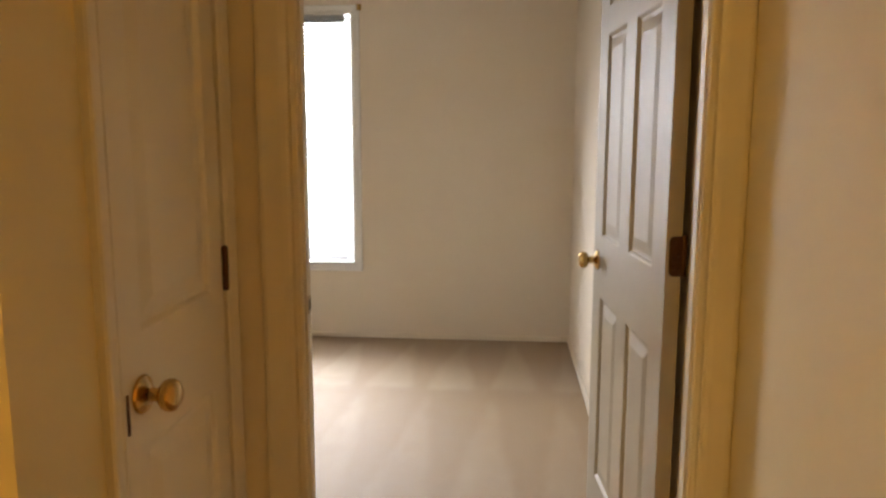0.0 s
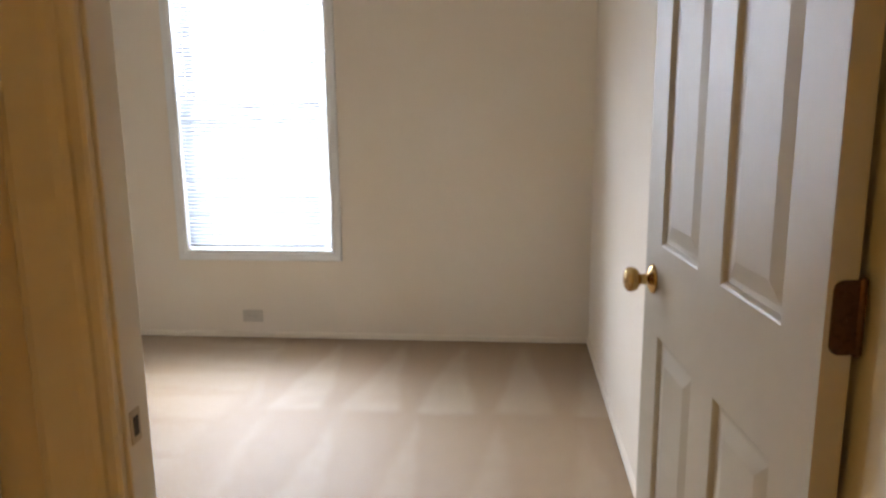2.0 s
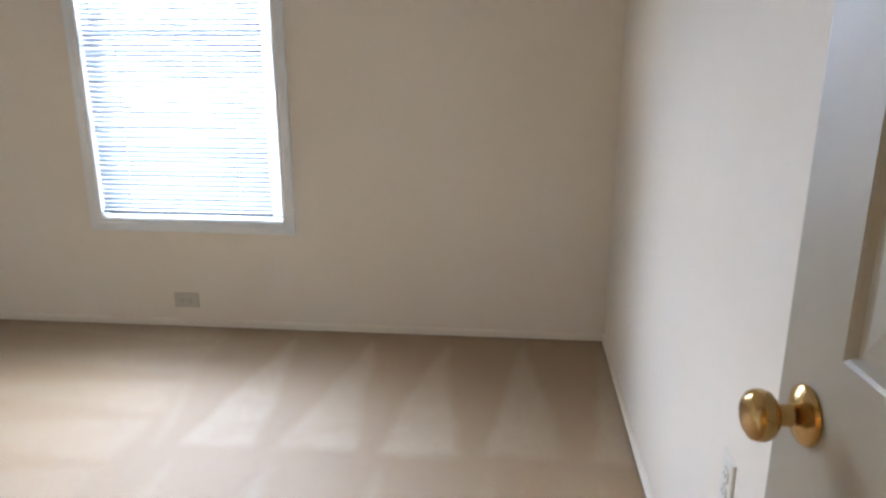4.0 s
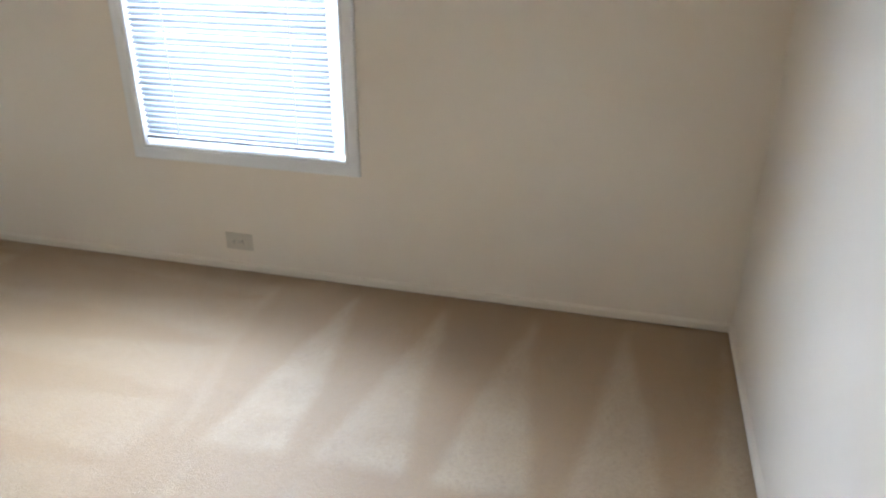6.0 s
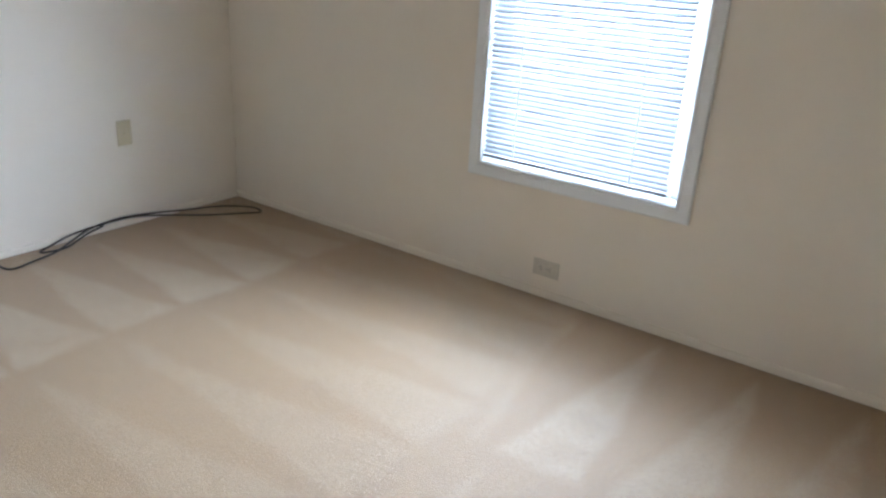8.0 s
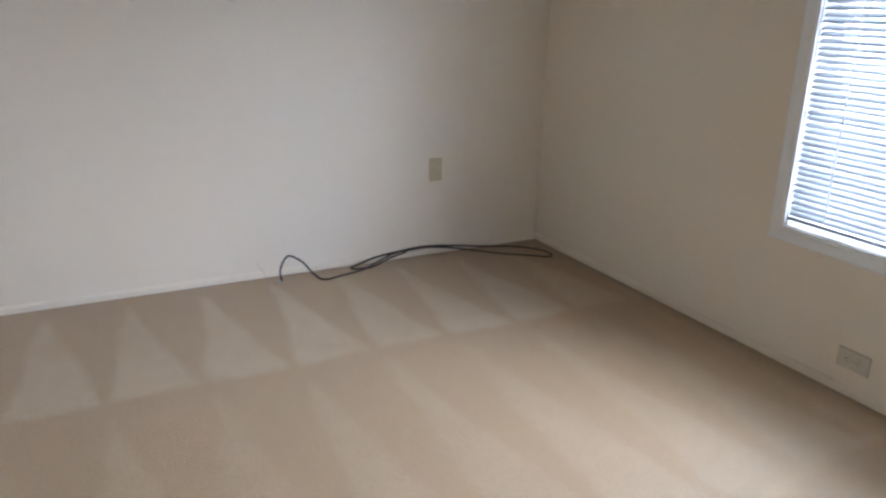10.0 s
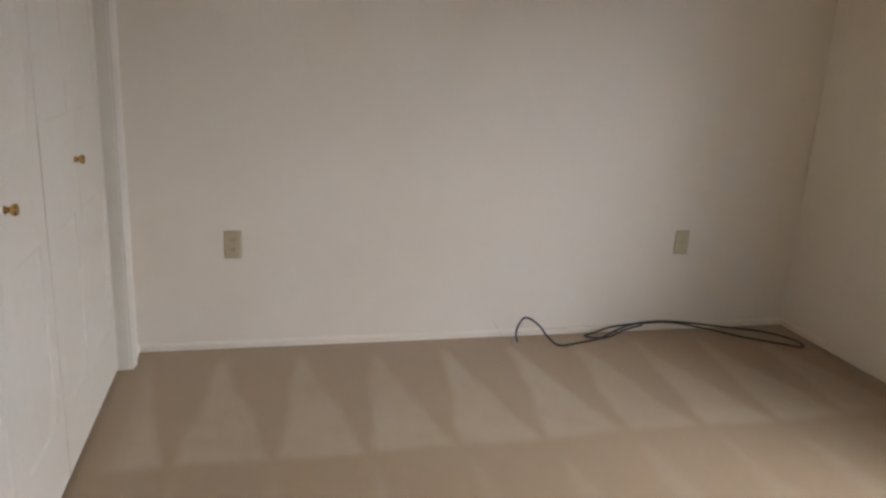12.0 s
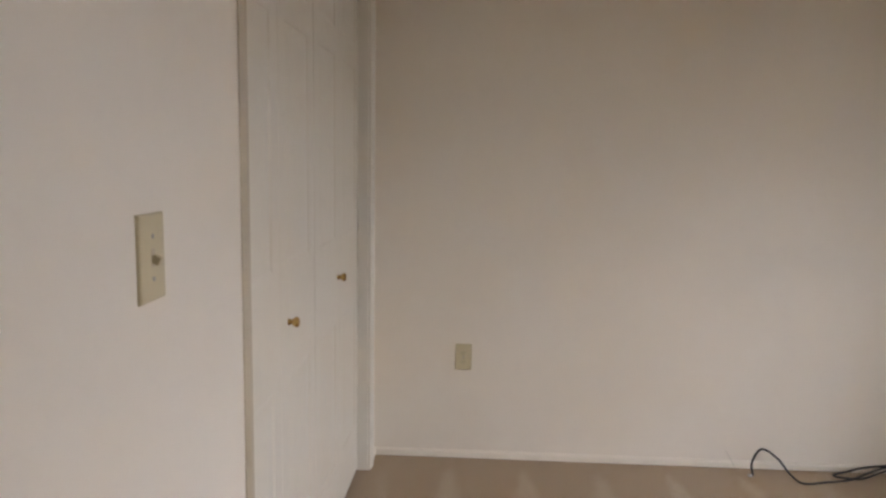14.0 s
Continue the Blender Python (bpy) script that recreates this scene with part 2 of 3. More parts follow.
def tube(points, radius, sides=8, closed=False):
    """A round cord along smooth points."""
    bm = bmesh.new()
    pts = [Vector(p) for p in points]
    fine = []
    for i in range(len(pts) - 1):
        p0, p1, p2, p3 = pts[max(i - 1, 0)], pts[i], pts[i + 1], pts[min(i + 2, len(pts) - 1)]
        for s in range(8):
            t = s / 8
            fine.append(0.5 * (2 * p1 + (p2 - p0) * t + (2 * p0 - 5 * p1 + 4 * p2 - p3) * t * t + (3 * p1 - p0 - 3 * p2 + p3) * t ** 3))
    fine.append(pts[-1])
    rings = []
    for i, q in enumerate(fine):
        d = (fine[min(i + 1, len(fine) - 1)] - fine[max(i - 1, 0)]).normalized()
        a = d.cross(Vector((0.31, 0.2, 0.93))).normalized()
        b = d.cross(a)
        rings.append([bm.verts.new(q + radius * (a * math.cos(2 * math.pi * s / sides) + b * math.sin(2 * math.pi * s / sides))) for s in range(sides)])
    for r, q in zip(rings, rings[1:]):
        for s in range(sides):
            bm.faces.new((r[s], r[(s + 1) % sides], q[(s + 1) % sides], q[s]))
    bm.faces.new(rings[0])
    bm.faces.new(rings[-1])
    return bm


# ---------------------------------------------------------------- plan
EAST, WEST, NORTH, SOUTH = 0.90, -2.85, 4.50, 1.435
HALL = 1.315            # hall face of the bedroom's south wall
HALL_E, HALL_W = 0.955, -0.092
CEIL = 2.44
DOOR_L, DOOR_R, DOOR_H = 0.030, 0.884, 2.05
CLO_L, CLO_R, CLO_H = -1.150, -2.670, 2.05
WIN_L, WIN_R, WIN_B, WIN_T = -1.308, -0.500, 0.503, 2.063
LIN_A, LIN_B = 0.842, 1.252   # linen cupboard's opening in the hall wall

floor = structure(part("floor", box(-3.0, 1.1, -3.2, 4.66, -0.12, 0.0), CARPET), "beige cut pile carpet with vacuum cleaner marks", "carpet")
structure(part("ceiling", box(-3.0, 1.1, -3.2, 4.66, CEIL, CEIL + 0.12), CEILING_PAINT), "plain white painted ceiling", "ceiling")

JT = 0.018  # jamb boards line the openings
wall_north = part("wall_north", boxes(
    (WEST - 0.12, WIN_L - JT, NORTH, NORTH + 0.15, 0, CEIL), (WIN_R + JT, EAST + 0.12, NORTH, NORTH + 0.15, 0, CEIL),
    (WIN_L - JT, WIN_R + JT, NORTH, NORTH + 0.15, 0, WIN_B - JT), (WIN_L - JT, WIN_R + JT, NORTH, NORTH + 0.15, WIN_T + JT, CEIL)), WALL_PAINT)
structure(wall_north, "cream painted bedroom wall around the window", "wall")
structure(part("wall_east", box(EAST, EAST + 0.12, SOUTH - 0.002, NORTH, 0, CEIL), WALL_PAINT), "cream painted wall behind the open door", "wall")
structure(part("wall_west", box(WEST - 0.12, WEST, 0.55, NORTH, 0, CEIL), WALL_PAINT), "cream painted bedroom wall with two outlet plates", "wall")
structure(part("wall_south", boxes(
    (WEST, CLO_R - JT, HALL, SOUTH, 0, CEIL), (CLO_L + JT, DOOR_L - JT, HALL, SOUTH, 0, CEIL), (DOOR_R + JT, HALL_E + 0.12, HALL, SOUTH - 0.002, 0, CEIL),
    (CLO_R - JT, CLO_L + JT, HALL, SOUTH, CLO_H + JT, CEIL), (DOOR_L - JT, DOOR_R + JT, HALL, SOUTH, DOOR_H + JT, CEIL)), WALL_PAINT),
    "cream painted wall with the bedroom door and wardrobe opening", "wall")
structure(part("wall_closet_back", box(WEST, -0.78, 0.55, 0.67, 0, CEIL), WALL_PAINT), "plain wall at the back of the wardrobe", "wall")
structure(part("wall_closet_side", box(-0.94, -0.78, 0.67, HALL, 0, CEIL), WALL_PAINT), "plain wall at the side of the wardrobe", "wall")
HALL_END = 0.60
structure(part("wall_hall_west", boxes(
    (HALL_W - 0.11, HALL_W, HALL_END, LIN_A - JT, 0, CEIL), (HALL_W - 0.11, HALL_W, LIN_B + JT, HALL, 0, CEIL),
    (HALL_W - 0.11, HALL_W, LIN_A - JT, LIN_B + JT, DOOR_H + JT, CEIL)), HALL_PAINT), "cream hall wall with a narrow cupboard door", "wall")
structure(part("wall_cupboard_back", boxes((-0.78, -0.70, HALL_END + 0.1, HALL, 0, CEIL), (-0.78, HALL_W - 0.11, HALL_END, HALL_END + 0.1, 0, CEIL)), WALL_PAINT),
          "plain walls of the linen cupboard", "wall")
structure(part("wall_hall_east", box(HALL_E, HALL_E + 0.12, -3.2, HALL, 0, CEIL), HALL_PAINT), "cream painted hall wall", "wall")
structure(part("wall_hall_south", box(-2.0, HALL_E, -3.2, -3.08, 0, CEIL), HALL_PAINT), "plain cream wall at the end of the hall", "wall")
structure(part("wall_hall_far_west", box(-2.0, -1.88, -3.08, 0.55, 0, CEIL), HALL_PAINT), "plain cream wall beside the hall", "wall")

structure(part("ground", box(-60, 60, 5.0, 120, -0.9, -0.7), PAVING), "grey asphalt ground outside the window", "ground")
structure(part("backdrop", box(-22, 22, 10.6, 10.7, -0.7, 4.2), BACKDROP_GLOW), "added pale glowing sheet beyond the window", "backdrop")

# baseboards: low, rounded at the top
BASE = ((0, 0.007), (0.012, 0.007), (0.012, 0.026), (0.010, 0.033), (0.004, 0.037), (0, 0.038))


def baseboard(start, end, outward):
    return structure(part("baseboard", sweep(BASE, start, end, outward, (0, 0, 1)), WALL_PAINT), "low cream painted baseboard above the carpet", "baseboard")


baseboard((WEST, NORTH, -0.005), (EAST, NORTH, -0.005), (0, -1, 0))
baseboard((EAST, SOUTH, 0.001), (EAST, NORTH - 0.011, 0.001), (-1, 0, 0))
baseboard((WEST, SOUTH, -0.006), (WEST, NORTH - 0.011, -0.006), (1, 0, 0))
baseboard((WEST + 0.011, SOUTH, 0.001), (CLO_R - 0.064, SOUTH, 0.001), (0, 1, 0))
baseboard((CLO_L + 0.045, SOUTH, 0.001), (DOOR_L - 0.067, SOUTH, 0.001), (0, 1, 0))
baseboard((HALL_E, -3.08, 0.001), (HALL_E, HALL - 0.02, 0.001), (-1, 0, 0))
baseboard((HALL_W, HALL_END, 0.001), (HALL_W, LIN_A - 0.067, 0.001), (1, 0, 0))

# ---------------------------------------------------------------- door frames


def door_frame(name, label, axis, a, b, top, face_a, face_b, faces, lip=(0.0, 0.0), stop_at=None):
    """Jamb boards in an opening from a to b, through a wall from face_a to face_b, and casings on the faces given as (place, outward sign, width)."""
    thing = tagged(new(name), label, "door frame", kind="structure")

    def world(u, v, z):
        return (u, v, z) if axis == "x" else (v, u, z)

    def jamb(u0, u1, z0, z1, v0=face_a, v1=face_b, label_name="jamb"):
        p, q = world(u0, v0, z0), world(u1, v1, z1)
        lo, hi = [min(s, t) for s, t in zip(p, q)], [max(s, t) for s, t in zip(p, q)]
        return part(label_name, box(lo[0], hi[0], lo[1], hi[1], lo[2], hi[2], 0.0012, 1), TRIM_PAINT, thing)

    jamb(a - JT, a, 0, top + JT)
    jamb(b, b + JT, 0, top + JT)
    jamb(a, b, top, top + JT)
    if stop_at:
        s0, s1 = stop_at
        for u0, u1 in ((a, a + lip[0]), (b - lip[1], b)):
            jamb(u0, u1, 0, top, s0, s1, "stop")
        jamb(a + lip[0], b - lip[1], top - 0.011, top, s0, s1, "stop")
    reveal = 0.005
    for place, sign, w_a, w in faces:
        out = world(0, sign, 0)
        for u, s, w in ((a + lip[0] - reveal, -1, w_a), (b - lip[1] + reveal, 1, w)):
            bm = frame_side(CASING, w, world(u, place, 0), world(u, place, top + reveal), None, world(s, 0, 0), out, 0, 1)
            part("casing", bm, TRIM_PAINT, thing)
        bm = frame_side(CASING, w, world(a + lip[0] - reveal, place, top + reveal), world(b - lip[1] + reveal, place, top + reveal), None, (0, 0, 1), out, 1, 1)
        part("casing", bm, TRIM_PAINT, thing)
    return thing


bed_frame = door_frame("door_frame_1", "white painted bedroom door frame with moulded casing", "x", DOOR_L, DOOR_R, DOOR_H, HALL + 0.0005, SOUTH - 0.0005,
                       ((HALL, -1, 0.088, 0.084),), lip=(0.038, 0.018), stop_at=(HALL + 0.001, HALL + 0.035))
lin_frame = door_frame("door_frame_2", "white painted narrow cupboard door frame", "y", LIN_A, LIN_B, DOOR_H, HALL_W - 0.1095, HALL_W - 0.0005,
                       ((HALL_W, 1, 0.048, 0.048),))
for u, s in ((DOOR_L - 0.012, -1),):
    bm = frame_side(CASING, 0.06, (u, SOUTH, 0), (u, SOUTH, DOOR_H + 0.005), None, (s, 0, 0), (0, 1, 0), 0, 1)
    part("casing", bm, TRIM_PAINT, bed_frame)
# latch strike plate on the jamb, and the worn dark hollow in it
strike = part("strike_plate", boxes((DOOR_L + 0.037, DOOR_L + 0.0395, 1.322, 1.342, 0.930, 0.968)), YELLOW_BROWN, bed_frame, "paint-smeared brass strike plate")
part("strike_hole", box(DOOR_L + 0.039, DOOR_L + 0.0402, 1.327, 1.337, 0.938, 0.960), DARK_SLOT, strike)

clo_frame = door_frame("door_frame_3", "white painted wardrobe opening frame", "x", CLO_R, CLO_L, CLO_H, HALL + 0.0005, SOUTH - 0.0005, ())
bm = frame_side(CASING, 0.058, (CLO_R - 0.004, SOUTH, 0), (CLO_R - 0.004, SOUTH, CLO_H + 0.004), None, (-1, 0, 0), (0, 1, 0), 0, 1)
part("casing", bm, TRIM_PAINT, clo_frame)
bm = frame_side(CASING, 0.058, (CLO_R - 0.004, SOUTH, CLO_H + 0.004), (CLO_L, SOUTH, CLO_H + 0.004), None, (0, 0, 1), (0, 1, 0), 1, 0)
part("casing", bm, TRIM_PAINT, clo_frame)
bm = frame_side(((0, 0), (0, 0.004), (0.3, 0.010), (0.7, 0.010), (1, 0.003), (1, 0)), 0.036, (CLO_L, SOUTH, 0), (CLO_L, SOUTH, CLO_H), None, (1, 0, 0), (0, 1, 0), 0, 0)
part("edge_strip", bm, YELLOW_BROWN, clo_frame, "narrow yellow-brown edge strip")

# ---------------------------------------------------------------- panelled doors
RAISE = ((0.0, 0.0), (0.004, 0.0025), (0.009, 0.008), (0.015, 0.0085), (0.019, 0.0085), (0.048, 0.0025), (0.050, 0.0022))


def panel_leaf(name, width, height, thick, panels, material, parent, relief=1.0):
    """A moulded door leaf: x along the width from 0, y 0 at the front face and thick at the back, z up. Each panel is a part."""
    bm = bmesh.new()
    xs = sorted({0.0, width, *(v for p in panels for v in p[:2])})
    zs = sorted({0.0, height, *(v for p in panels for v in p[2:])})
    for yy in (0.0, thick):
        grid = {(i, j): bm.verts.new((x, yy, z)) for i, x in enumerate(xs) for j, z in enumerate(zs)}
        for i in range(len(xs) - 1):
            for j in range(len(zs) - 1):
                cx, cz = (xs[i] + xs[i + 1]) / 2, (zs[j] + zs[j + 1]) / 2
                if not any(p[0] < cx < p[1] and p[2] < cz < p[3] for p in panels):
                    bm.faces.new([grid[q] for q in ((i, j), (i + 1, j), (i + 1, j + 1), (i, j + 1))])
    for q in (((0, 0), (width, 0)), ((width, 0), (width, thick)), ((width, thick), (0, thick)), ((0, thick), (0, 0))):
        (ax, ay), (bx, by) = q
        if ay == by:
            continue
        bm.faces.new([bm.verts.new(v) for v in ((ax, ay, 0), (bx, by, 0), (bx, by, height), (ax, ay, height))])
    for z in (0.0, height):
        bm.faces.new([bm.verts.new(v) for v in ((0, 0, z), (width, 0, z), (width, thick, z), (0, thick, z))])
    bmesh.ops.remove_doubles(bm, verts=bm.verts, dist=1e-5)
    leaf = part(name, bm, material, parent)
    for x0, x1, z0, z1 in panels:
        pb = bmesh.new()
        for front in (True, False):
            rings = []
            for inset, depth in RAISE:
                yy = relief * depth if front else thick - relief * depth
                rings.append([pb.verts.new(v) for v in ((x0 + inset, yy, z0 + inset), (x1 - inset, yy, z0 + inset), (x1 - inset, yy, z1 - inset), (x0 + inset, yy, z1 - inset))])
            for r, q in zip(rings, rings[1:]):
                for s in range(4):
                    pb.faces.new((r[s], r[(s + 1) % 4], q[(s + 1) % 4], q[s]))
            pb.faces.new(rings[-1])
        part("panel", pb, material, leaf)
    return leaf


KNOB = ((0.0, 0.0), (0.031, 0.0), (0.032, 0.002), (0.030, 0.006), (0.022, 0.010), (0.015, 0.013), (0.012, 0.017), (0.011, 0.024), (0.012, 0.030),
        (0.018, 0.033), (0.024, 0.038), (0.0265, 0.045), (0.0265, 0.051), (0.024, 0.057), (0.018, 0.061), (0.010, 0.0625), (0.0, 0.063))


def door_knob(parent, m, name="door_knob"):
    """Turned brass knob: backplate, neck and ball on one axis along local z."""
    rose = smooth(part("rose", lathe(KNOB[:6] + ((0.0, 0.0131),)), BRASS, parent, "round polished brass backplate"))
    rose.matrix_local = m
    knob = smooth(part(name, lathe(((0.0, 0.012),) + KNOB[6:]), BRASS, parent, "polished brass knob"))
    knob.matrix_local = m
    return knob


def hinge(parent, m, reach=0.030):
    """Butt hinge: a leaf with rounded corners on the edge of the door, knuckle and screws. Local x across the leaf, z up."""
    bm = box(0.0, reach, -0.0015, 0.0015, -0.045, 0.045)
    tall = [e for e in bm.edges if abs(e.verts[0].co.x - reach) < 1e-5 and abs(e.verts[1].co.x - reach) < 1e-5 and abs(e.verts[0].co.y - e.verts[1].co.y) > 1e-4]
    bmesh.ops.bevel(bm, geom=tall, offset=0.012, segments=5, profile=0.5, affect="EDGES")
    plate = part("hinge", bm, AGED_BRASS, parent, "aged brown brass hinge")
    plate.matrix_local = m
    pin = lathe(((0.0, -0.049), (0.004, -0.048), (0.0058, -0.045), (0.0058, -0.0155), (0.0053, -0.015), (0.0058, -0.0145), (0.0058, 0.0145), (0.0053, 0.015),
                 (0.0058, 0.0155), (0.0058, 0.045), (0.004, 0.048), (0.0, 0.049)), 14)
    bmesh.ops.translate(pin, verts=pin.verts, vec=(-0.004, 0.002, 0))
    knuckle = smooth(part("knuckle", pin, AGED_BRASS, plate))
    for sx, sz in ((0.020, -0.030), (0.011, 0.0), (0.020, 0.030)):
        screw = lathe(((0.0, 0.0), (0.0035, 0.0), (0.003, 0.0008), (0.0, 0.001)), 10)
        bmesh.ops.rotate(screw, verts=screw.verts, matrix=Matrix.Rotation(radians(90), 3, "X"))
        bmesh.ops.translate(screw, verts=screw.verts, vec=(sx, -0.0015, sz))
        part("screw", screw, AGED_BRASS, plate)
    return plate


def six_panels(width, stile, mid, rows):
    half = (width - 2 * stile - mid) / 2
    return [(x0, x0 + half, z0, z1) for x0 in (stile, stile + half + mid) for z0, z1 in rows]


ROWS = ((0.20, 0.795), (0.987, 1.60), (1.68, 1.91))

# the bedroom door stands open against the east wall
LEAF_W, LEAF_H, LEAF_T = 0.765, 2.03, 0.035
bed_door = tagged(new("bedroom_door"), "white six-panel bedroom door standing wide open", "door")
leaf = panel_leaf("leaf", LEAF_W, LEAF_H, LEAF_T, six_panels(LEAF_W, 0.108, 0.108, ROWS), DIMMED_DOOR_PAINT, bed_door)
door_knob(bed_door, pose(LEAF_W - 0.062, 0, 0.907, 90, 0, 0))
door_knob(bed_door, pose(LEAF_W - 0.062, LEAF_T, 0.907, -90, 0, 0))
part("latch_plate", box(LEAF_W - 0.0005, LEAF_W + 0.001, 0.006, 0.029, 0.887, 0.943), BRASS, bed_door, "brass latch plate")
for z in (0.25, 1.03, 1.80):
    hinge(bed_door, pose(-0.0015, LEAF_T + 0.002, z, 0, 0, -90))
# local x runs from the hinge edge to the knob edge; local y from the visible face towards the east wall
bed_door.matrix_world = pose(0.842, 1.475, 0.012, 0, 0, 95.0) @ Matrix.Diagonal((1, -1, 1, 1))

# the narrow cupboard door in the hall
LIN_W = LIN_B - LIN_A - 0.006
lin_door = tagged(new("cupboard_door"), "narrow white panelled cupboard door, closed", "door")
panel_leaf("leaf", LIN_W, LEAF_H, LEAF_T, [(0.062, LIN_W - 0.062, *r) for r in ROWS], LINEN_PAINT, lin_door)
door_knob(lin_door, pose(0.052, 0, 0.886, 90, 0, 0))
part("latch_plate", box(0.003, 0.010, -0.0016, 0.0, 0.835, 0.90), AGED_BRASS, lin_door, "dark brass latch plate")
for z in (0.25, 1.028, 1.80):
    knuckle = lathe(((0.0, -0.047), (0.004, -0.046), (0.0065, -0.043), (0.0065, 0.043), (0.004, 0.046), (0.0, 0.047)), 14)
    h = smooth(part("hinge", knuckle, AGED_BRASS, lin_door, "aged brown brass hinge"))
    h.matrix_local = pose(LIN_W + 0.001, -0.006, z)
lin_door.matrix_world = Matrix.Translation((HALL_W + 0.005, LIN_A + 0.003, 0.012)) @ Matrix(((0, -1, 0, 0), (1, 0, 0, 0), (0, 0, 1, 0), (0, 0, 0, 1)))

# folding wardrobe doors: two pairs of leaves
BI_W = (CLO_L - CLO_R - 0.012) / 4
BI_ROWS = ((0.20, 0.72), (1.014, 1.64), (1.72, 1.92))
BI_T, BI_H = 0.030, 2.02


def bifold(x_start, knob_x, knob_z):
    thing = tagged(new("bifold_door"), "white panelled folding wardrobe door, closed, with scuffs", "door", "wardrobe doors")
    for i in (0, 1):
        holder = panel_leaf("leaf", BI_W - 0.0018, BI_H, BI_T, [(0.06, BI_W - 0.063, *r) for r in BI_ROWS], BIFOLD_PAINT, thing, 0.45)
        holder.matrix_local = pose(i * BI_W, 0, 0)
    door_knob_small = lathe(((0.0, 0.0), (0.010, 0.0), (0.008, 0.003), (0.006, 0.008), (0.009, 0.012), (0.0135, 0.017), (0.0145, 0.022), (0.012, 0.027), (0.006, 0.029), (0.0, 0.0292)), 18)
    k = smooth(part("knob", door_knob_small, BRASS, thing, "small brass knob"))
    k.matrix_local = pose(knob_x, 0, knob_z, 90, 0, 0)
    thing.matrix_world = Matrix.Translation((x_start, SOUTH - 0.042, 0.015)) @ Matrix(((-1, 0, 0, 0), (0, -1, 0, 0), (0, 0, 1, 0), (0, 0, 0, 1)))
    return thing


bifold(CLO_L - 0.004, 0.452, 0.864)
bifold(CLO_L - 0.008 - 2 * BI_W, 0.350, 0.876)

# ---------------------------------------------------------------- window
window = tagged(new("window_1"), "white double-hung window with moulded casing", "window", kind="structure")
W0, W1, Z0, Z1 = WIN_L, WIN_R, WIN_B, WIN_T
for x0, x1, z0, z1 in ((W0 - JT, W0, Z0 - JT, Z1 + JT), (W1, W1 + JT, Z0 - JT, Z1 + JT), (W0, W1, Z0 - JT, Z0), (W0, W1, Z1, Z1 + JT)):
    part("jamb", box(x0, x1, NORTH + 0.0005, NORTH + 0.1495, z0, z1, 0.001, 1), WINDOW_VINYL, window)
CW = 0.055
for a, b, across, m in (((W0 - .003, NORTH, Z0 - .003), (W0 - .003, NORTH, Z1 + .003), (-1, 0, 0), 1), ((W1 + .003, NORTH, Z0 - .003), (W1 + .003, NORTH, Z1 + .003), (1, 0, 0), 1),
                        ((W0 - .003, NORTH, Z0 - .003), (W1 + .003, NORTH, Z0 - .003), (0, 0, -1), 1), ((W0 - .003, NORTH, Z1 + .003), (W1 + .003, NORTH, Z1 + .003), (0, 0, 1), 1)):
    part("casing", frame_side(CASING, CW, a, b, None, across, (0, -1, 0), m, m), WINDOW_VINYL, window)
MEET = 1.285


def sash(name, z0, z1, y0, y1, bottom):
    s = part(name, boxes((W0, W0 + 0.042, y0, y1, z0, z1, 0.004), (W1 - 0.042, W1, y0, y1, z0, z1, 0.004),
                         (W0 + 0.042, W1 - 0.042, y0, y1, z0, z0 + bottom, 0.004), (W0 + 0.042, W1 - 0.042, y0, y1, z1 - 0.036, z1, 0.004)), WINDOW_VINYL, window)
    glass = part("pane", box(W0 + 0.038, W1 - 0.038, (y0 + y1) / 2 - 0.003, (y0 + y1) / 2 + 0.003, z0 + bottom - 0.004, z1 - 0.032), GLASS, s)
    glass.visible_shadow = False
    return s


sash("lower_sash", Z0, MEET + 0.018, NORTH + 0.062, NORTH + 0.096, 0.05)
sash("upper_sash", MEET - 0.018, Z1, NORTH + 0.100, NORTH + 0.134, 0.036)
part("sash_lock", boxes((-0.94, -0.88, NORTH + 0.066, NORTH + 0.09, MEET + 0.018, MEET + 0.032, 0.004), (-0.93, -0.915, NORTH + 0.056, NORTH + 0.075, MEET + 0.03, MEET + 0.038, 0.002)), WINDOW_VINYL, window)

